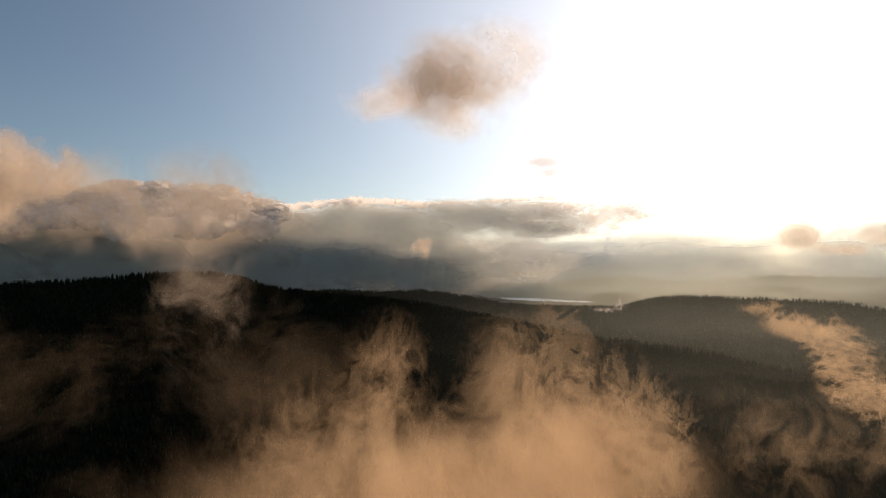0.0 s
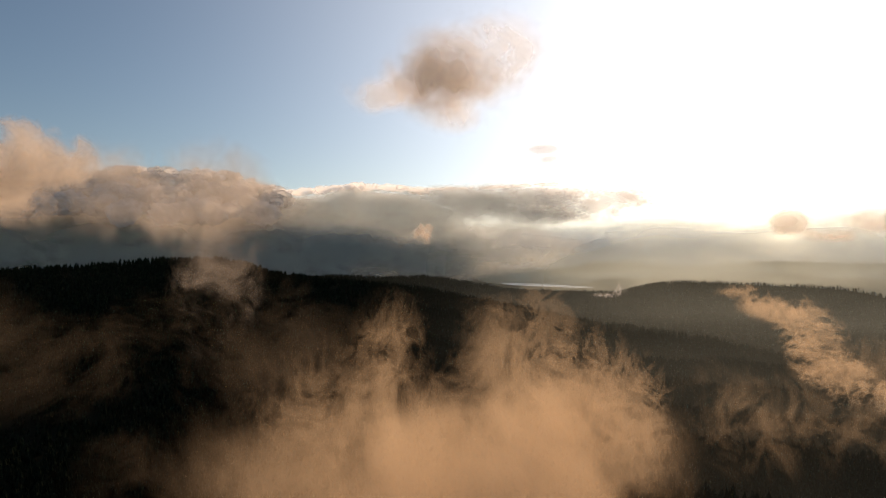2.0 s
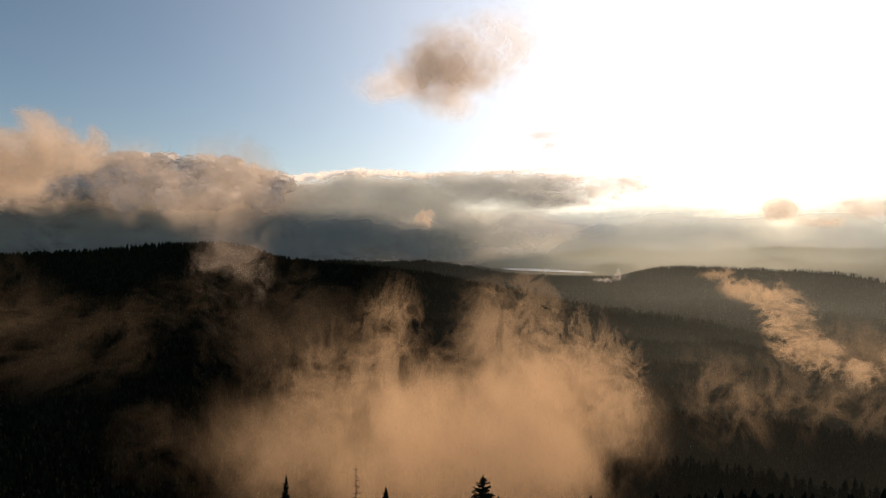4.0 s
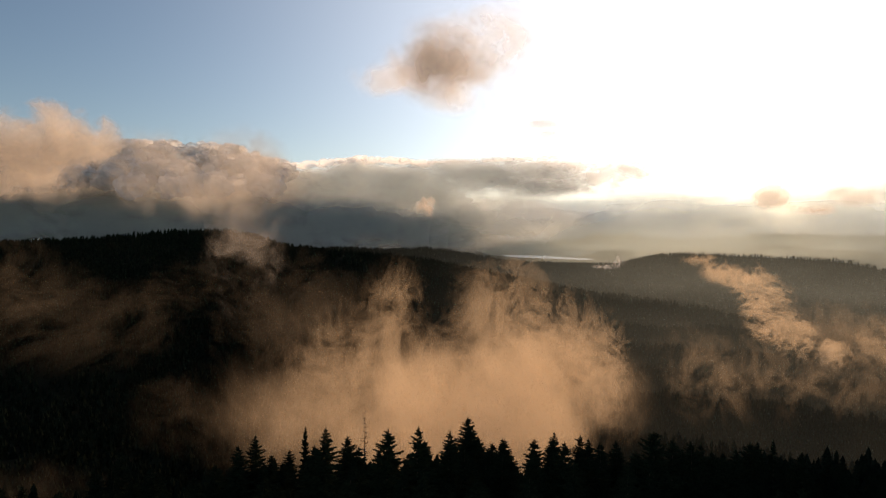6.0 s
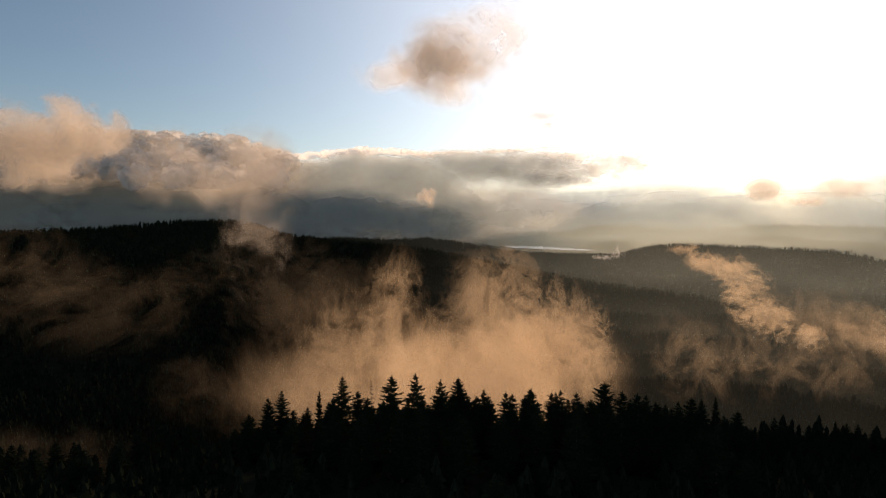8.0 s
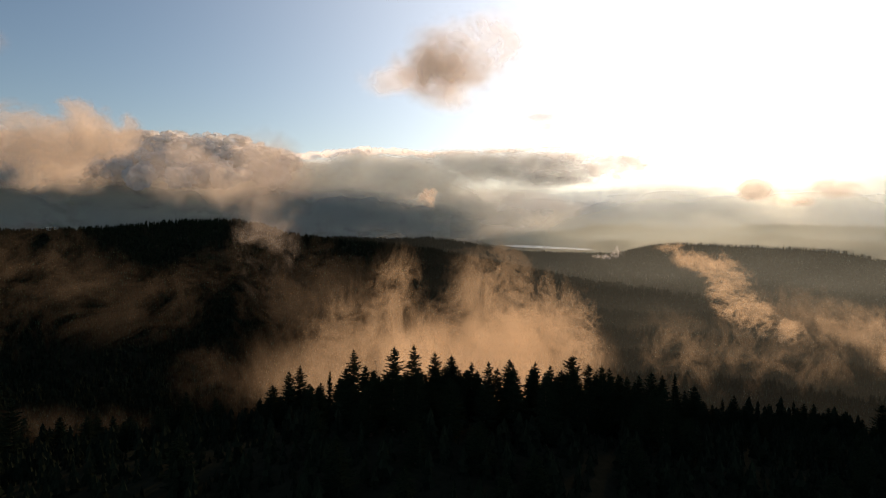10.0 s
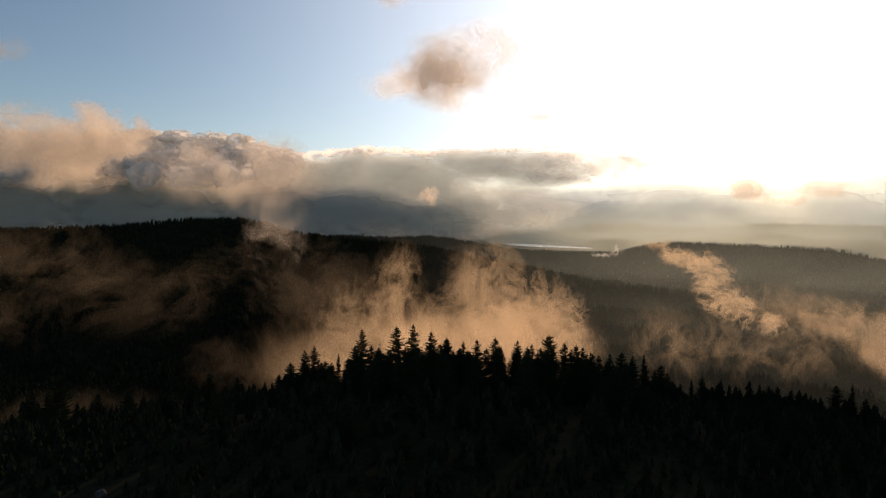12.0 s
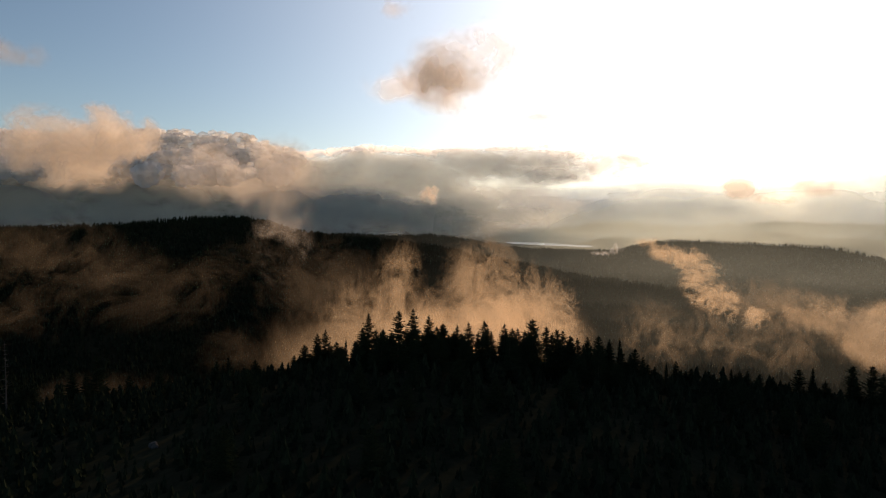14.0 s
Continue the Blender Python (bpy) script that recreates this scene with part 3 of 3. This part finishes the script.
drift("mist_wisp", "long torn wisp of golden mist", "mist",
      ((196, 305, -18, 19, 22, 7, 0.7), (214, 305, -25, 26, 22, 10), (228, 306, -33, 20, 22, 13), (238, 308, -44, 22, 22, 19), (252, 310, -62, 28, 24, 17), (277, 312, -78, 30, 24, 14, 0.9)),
      7, 2.2, SUN_TINTED_MIST, 1 / 16, 161, 0.52, rag=2.7, warp=1.3, lo=0.5, hi=1.35, stretch=(1, 0.3, 1.1), ridged=0.45, kind="stuff", edge=0.6)
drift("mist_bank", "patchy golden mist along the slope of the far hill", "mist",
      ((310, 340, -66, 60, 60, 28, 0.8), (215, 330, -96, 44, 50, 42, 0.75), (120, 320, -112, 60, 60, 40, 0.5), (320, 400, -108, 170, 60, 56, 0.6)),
      6, 3.6, SUN_TINTED_MIST, 1 / 28, 181, 0.2, rag=2.1, warp=1.3, lo=0.3, hi=1.3, stretch=TALL_WISPS, ridged=0.4, edge=0.6, kind="stuff")
drift("cloud", "peach-coloured low cloud drifting above the hill", "cloud",
      ((-352, 610, 92, 58, 60, 42), (-366, 605, 116, 32, 40, 28, 0.8), (-420, 600, 84, 105, 80, 50), (-395, 615, 52, 80, 60, 40, 0.55)),
      10, 6.0, SUN_TINTED_CLOUD, 1 / 44, 201, 0.88, rag=1.6, lo=0.2, hi=1.0, warp=0.9, stretch=(1, 0.5, 1), edge=0.4)
drift("cloud", "brownish column of cloud before the hill crest", "cloud",
      ((-94, 300, 26, 42, 40, 40, 0.95), (-92, 300, -16, 28, 28, 46, 0.72), (-150, 320, 34, 60, 40, 32, 0.75)),
      7, 3.0, SUN_TINTED_CLOUD, 1 / 26, 221, 0.4, rag=1.9, hi=1.3, warp=1.1, stretch=(1, 0.3, 0.8), ridged=0.3, edge=0.5)
puff = tagged(new("cloud"), "backlit cloud puff with dark heart and bright rim", "cloud")
drift("heart", "", "",
      ((30, 430, 137, 54, 50, 42), (60, 430, 133, 46, 44, 32, 0.75), (-8, 430, 126, 46, 38, 22, 0.36), (62, 430, 166, 44, 40, 30, 0.4)),
      11, 2.4, SUN_TINTED_CLOUD, 1 / 34, 241, 0.86, rag=1.0, warp=0.9, lo=0.1, hi=1.35, edge=1.0, stretch=(1, 0.6, 1), parent=puff)
drift("fringe", "thin white fringe", "",
      ((76, 485, 172, 72, 25, 52, 0.95), (-8, 485, 138, 50, 25, 26, 0.9), (48, 485, 122, 66, 25, 24, 0.8)),
      4, 3.4, FRINGE, 1 / 44, 246, 0.5, rag=1.4, warp=1.0, lo=0.1, hi=1.2, stretch=(1, 0.5, 1), edge=0.9, parent=puff)
drift("cloud", "small brown cloud shred below the sun", "cloud",
      ((503, 722, 50, 34, 28, 23, 1.25), (560, 722, 36, 50, 26, 13, 0.9)), 7, 4.0, SUN_TINTED_CLOUD, 1 / 30, 261, 0.62, rag=2.0, warp=1.1, lo=0.2, hi=1.2, stretch=(0.8, 0.4, 1), edge=0.9)
drift("cloud", "torn grey cloud beside the sun", "cloud", ((632, 735, 56, 60, 40, 22, 0.9),), 6, 4.0, SUN_TINTED_CLOUD, 1 / 32, 271, 0.4, rag=2.0, warp=1.1, lo=0.2, hi=1.2, stretch=(0.7, 0.4, 1), edge=0.9)
drift("cloud", "faint peach cloud shred high above the hill", "cloud", ((-318, 350, 126, 34, 24, 17, 0.85),), 5, 2.4, SUN_TINTED_CLOUD, 1 / 26, 311, 0.4, rag=1.8, hi=1.2, stretch=(1, 0.4, 1), edge=0.7)
drift("cloud", "faint white cloud shred near the zenith", "cloud", ((-6, 300, 156, 17, 16, 12, 0.8),), 5, 1.6, SUN_TINTED_CLOUD, 1 / 15, 321, 0.35, rag=1.8, hi=1.2, stretch=(1, 0.4, 1), edge=0.7)
drift("cloud", "thin grey cloud streak in the bright sky", "cloud", ((372, 1500, 280, 62, 60, 15, 1.2), (385, 1500, 254, 36, 60, 12, 1.1)), 5, 3.0, SUN_TINTED_CLOUD, 1 / 44, 331, 0.3, rag=0.5, lo=0.0, hi=1.0, edge=0.7, stretch=(0.5, 1, 1))
drift("cloud", "faint cloud shreds in the glare", "cloud",
      ((205, 281, 76, 26, 20, 14, 0.7), (232, 285, 72, 22, 18, 12, 0.7), (240, 290, 52, 24, 20, 11, 0.7)), 5, 2.0, SUN_TINTED_CLOUD, 1 / 18, 281, 0.4, rag=2.0, lo=0.2, hi=1.2, stretch=(1, 0.4, 1), edge=0.8)
drift("cloud", "tiny bright cloud puff over the hills", "cloud", ((75, 1600, 64, 38, 30, 38, 0.9),), 5, 3.0, SUN_TINTED_CLOUD, 1 / 19, 291, 0.6, rag=1.7, hi=1.1, stretch=(1, 0.4, 1), edge=0.8)
drift("mist_wisp", "small bright mist rising at the lake shore", "mist", ((880, 2430, -146, 85, 40, 17, 0.9), (925, 2430, -128, 34, 30, 38, 0.9)), 5, 3.0, FRINGE, 1 / 17, 301, 0.42, rag=2.2, hi=1.1, stretch=(1, 0.4, 0.7), edge=0.6, kind="stuff")


# ---- the cumulus bank and the flat cloud layer before the far ranges ----
def ball(levels):
    b = bmesh.new()
    bmesh.ops.create_icosphere(b, subdivisions=levels, radius=1.0)
    b.verts.ensure_lookup_table()
    v = np.array([p.co[:] for p in b.verts])
    f = np.array([[p.index for p in face.verts] for face in b.faces])
    b.free()
    return v, f


BALLS = {n: ball(n) for n in (3, 4)}


def heap(name, label, lumps, seed, swell, thick):
    """A cloud of overlapping billows, each with a knobbly surface. lumps: (x, y, z, rx, rz)."""
    cloud = new(name)
    for x, y, z, rx, rz in lumps:
        unit, tri = BALLS[4 if rz > 32 else 3]
        p = unit * [rx, rx, rz]
        w = (p + [x, y, z]) / (0.6 * min(rx, rz))
        knob = np.abs(fbm(w, 4, seed, 0.48) - 0.5) * 2.4
        p = p * (1 + swell * (knob - 0.25))[:, None] + [x, y, z]
        ob = mesh_object("billow", p, tri, CUMULUS, cloud, shade_smooth=True)
        ob.data.attributes.new("thickness", "FLOAT", "POINT").data.foreach_set("value", np.full(len(p), thick, dtype=np.float32))
    return tagged(cloud, label, "cloud", "clouds over the hills")


def round_about(bearing, r):
    return r * math.sin(radians(bearing)), r * math.cos(radians(bearing)) - 168


rng = random.Random(77)
lumps = []
for k in range(460):
    bearing = rng.uniform(-41, -10)
    top = float(np.interp(bearing, (-40, -24.7, -21.9, -19.4, -13.7, -10.3, -8), (380, 410, 445, 462, 448, 380, 345)))
    under = float(np.interp(bearing, (-41, -14, -8), (200, 215, 275)))
    size = rng.uniform(12, 28) if k % 3 else rng.uniform(28, 60)
    z = top - size - (top - under) * rng.random() ** 1.3
    x, y = round_about(bearing, 3650 - 2.4 * (top - z) + rng.uniform(-40, 40) - (50 if k % 3 else 0))
    lumps.append((x, y, z, size * rng.uniform(1.0, 1.6), size * 0.85))
heap("cumulus_bank", "towering cream cumulus bank with grey shadowed folds", lumps, 411, 0.5, 0.42)
rim, crest = [], random.Random(78)
for k in range(44):
    bearing = -10.5 + 24.5 * k / 43
    top = float(np.interp(bearing, (-10, -8.3, -4, -1.4, 2.3, 8.6, 14.8, 17.9), (350, 352, 388, 394, 376, 392, 414, 384)))
    x, y = round_about(bearing, 3490 + crest.uniform(-30, 30))
    knobs = bearing < 3
    tall = crest.uniform(20, 38) if knobs else crest.uniform(9, 15)
    rim.append((x, y, top - (10 if knobs else 2), crest.uniform(30, 56), 60, tall, 1.0 if knobs else 0.7))
flat_layer = tagged(new("cloud_layer"), "flat grey-green cloud layer over the far hills", "cloud", "clouds over the hills")
drift("upper_edge", "sunlit cream edge", "", rim,
      4, 7.0, FRINGE, 1 / 60, 431, 0.85, rag=1.2, warp=0.8, lo=0.1, hi=0.6, stretch=(0.8, 0.5, 1.1), edge=0.5, parent=flat_layer)
drift("cloud_layer", "grey body of the cumulus bank", "cloud",
      ((-1450, 3330, 170, 560, 900, 265), (-900, 3430, 190, 480, 900, 265), (-2100, 2950, 150, 700, 900, 260), (-560, 3470, 230, 240, 900, 140), (-1500, 3330, -20, 900, 900, 220), (-700, 3440, 10, 500, 900, 200), (-2400, 2800, -10, 900, 900, 240)),
      6, 16.0, CLOUD_FAR, 1 / 150, 611, 0.975, rag=0.5, warp=0.7, lo=-0.05, hi=0.5, group="clouds over the hills", half_depth=60)
drift("body", "", "",
      ((-100, 3440, 215, 700, 900, 205), (560, 3380, 300, 680, 900, 140, 0.8), (930, 3300, 320, 420, 900, 110, 0.28), (200, 3440, 70, 1000, 900, 200, 0.75), (-420, 3420, 120, 460, 900, 200, 1.0)),
      6, 12.0, CLOUD_FAR, 1 / 150, 601, 0.76, rag=0.75, warp=0.9, lo=-0.1, hi=1.1, stretch=(0.6, 1, 1.5), half_depth=110, edge=0.4, parent=flat_layer)
drift("ragged_end", "white shreds dissolving in the glare", "",
      ((900, 3300, 310, 420, 900, 110, 0.8), (1190, 3230, 335, 300, 900, 80, 0.85), (1050, 3260, 250, 260, 900, 50, 0.7)),
      6, 12.0, FRINGE, 1 / 85, 602, 0.55, rag=2.2, warp=1.0, lo=0.2, hi=1.1, stretch=(0.6, 0.6, 1.3), half_depth=100, edge=0.6, parent=flat_layer)
drift("cloud_layer", "shadowed grey base of the cumulus bank", "cloud",
      ((-250, 3230, 0, 460, 900, 200, 0.9), (-1250, 3030, 10, 700, 900, 190), (-640, 3170, -5, 430, 900, 205), (220, 3240, -20, 460, 900, 180, 0.8), (-1950, 2650, 10, 750, 900, 180)),
      6, 18.0, CLOUD_SHADED, 1 / 130, 604, 0.88, rag=0.7, warp=0.7, lo=-0.05, hi=1.0, stretch=(0.6, 1, 1.2), group="clouds over the hills", half_depth=50, edge=0.8)
drift("cloud_layer", "thin peach veil before the cumulus bank", "cloud",
      ((-1300, 2900, 200, 760, 900, 260), (-760, 3050, 180, 480, 900, 250)),
      5, 18.0, SUN_TINTED_CLOUD, 1 / 130, 603, 0.2, rag=1.8, warp=0.9, lo=0.1, hi=1.2, stretch=(0.6, 0.5, 1.2), group="clouds over the hills", half_depth=90, edge=0.5)
for label, row, opacity, seed, mat, edge in (
        ("dark grey cloud base behind the long hill", ((-2900, 3500, 60, 1100, 3000, 270), (-1700, 4250, 60, 1300, 3000, 260), (-500, 4600, 90, 1200, 3000, 240)), 0.99, 621, CLOUD_SHADED, 0.6),
        ("hazy grey-green cloud under the cloud layer", ((300, 4640, -150, 1400, 3000, 540), (1100, 4520, -150, 1300, 3000, 560)), 0.95, 622, CLOUD_PALE, 1.6),
        ("pale hazy cloud below the sun", ((1900, 4150, -150, 1700, 3000, 600), (3100, 3480, -150, 1500, 3000, 600)), 0.97, 623, CLOUD_PALE, 1.5)):
    drift("cloud_layer", label, "cloud", row, 5, 28.0, mat, 1 / 280, seed, opacity, rag=0.9, warp=0.8, lo=-0.1, hi=0.9,
          stretch=(0.35, 1, 1.6), group="clouds over the hills", half_depth=70, edge=edge)


# ---- haze hanging between the ranges ----
def haze(name, label, r, top, opacity, seed, from_deg=-52, to_deg=56, low=0.25):
    deg, w = np.meshgrid(np.linspace(from_deg, to_deg, 130), np.linspace(0, 1, 26))
    z = -230 + (top + 230) * w
    wob = (fbm(np.stack([deg.ravel() / 6, w.ravel() * 3, np.zeros(deg.size)], 1), 3, seed).reshape(deg.shape) - 0.5)
    rad = r * (1 + 0.05 * wob)
    x, y = rad * np.sin(np.radians(deg)), rad * np.cos(np.radians(deg)) - 168
    d = opacity * smooth(1.0, 0.25, w + 0.25 * wob) * (low + (1 - low) * smooth(-6, 28, deg))
    ob = mesh_object(name, np.stack([x.ravel(), y.ravel(), z.ravel()], 1), grid_faces(*deg.shape), HAZE, shade_smooth=True)
    ob.data.attributes.new("thickness", "FLOAT", "POINT").data.foreach_set("value", d.ravel().astype(np.float32))
    return tagged(ob, label, "haze", kind="stuff")


for k in range(12):
    r = 500 + 165 * k
    haze("haze", "thin evening haze over the valley", r, -20 + 9 * k, 0.0135 + 0.0017 * k, 505 + k, low=0.0 if r < 1500 else 0.15)
haze("haze", "pale haze under the distant clouds", 3050, 330, 0.48, 503, low=0.06)
haze("haze", "pale haze before the farthest ranges", 3980, 120, 0.72, 504)
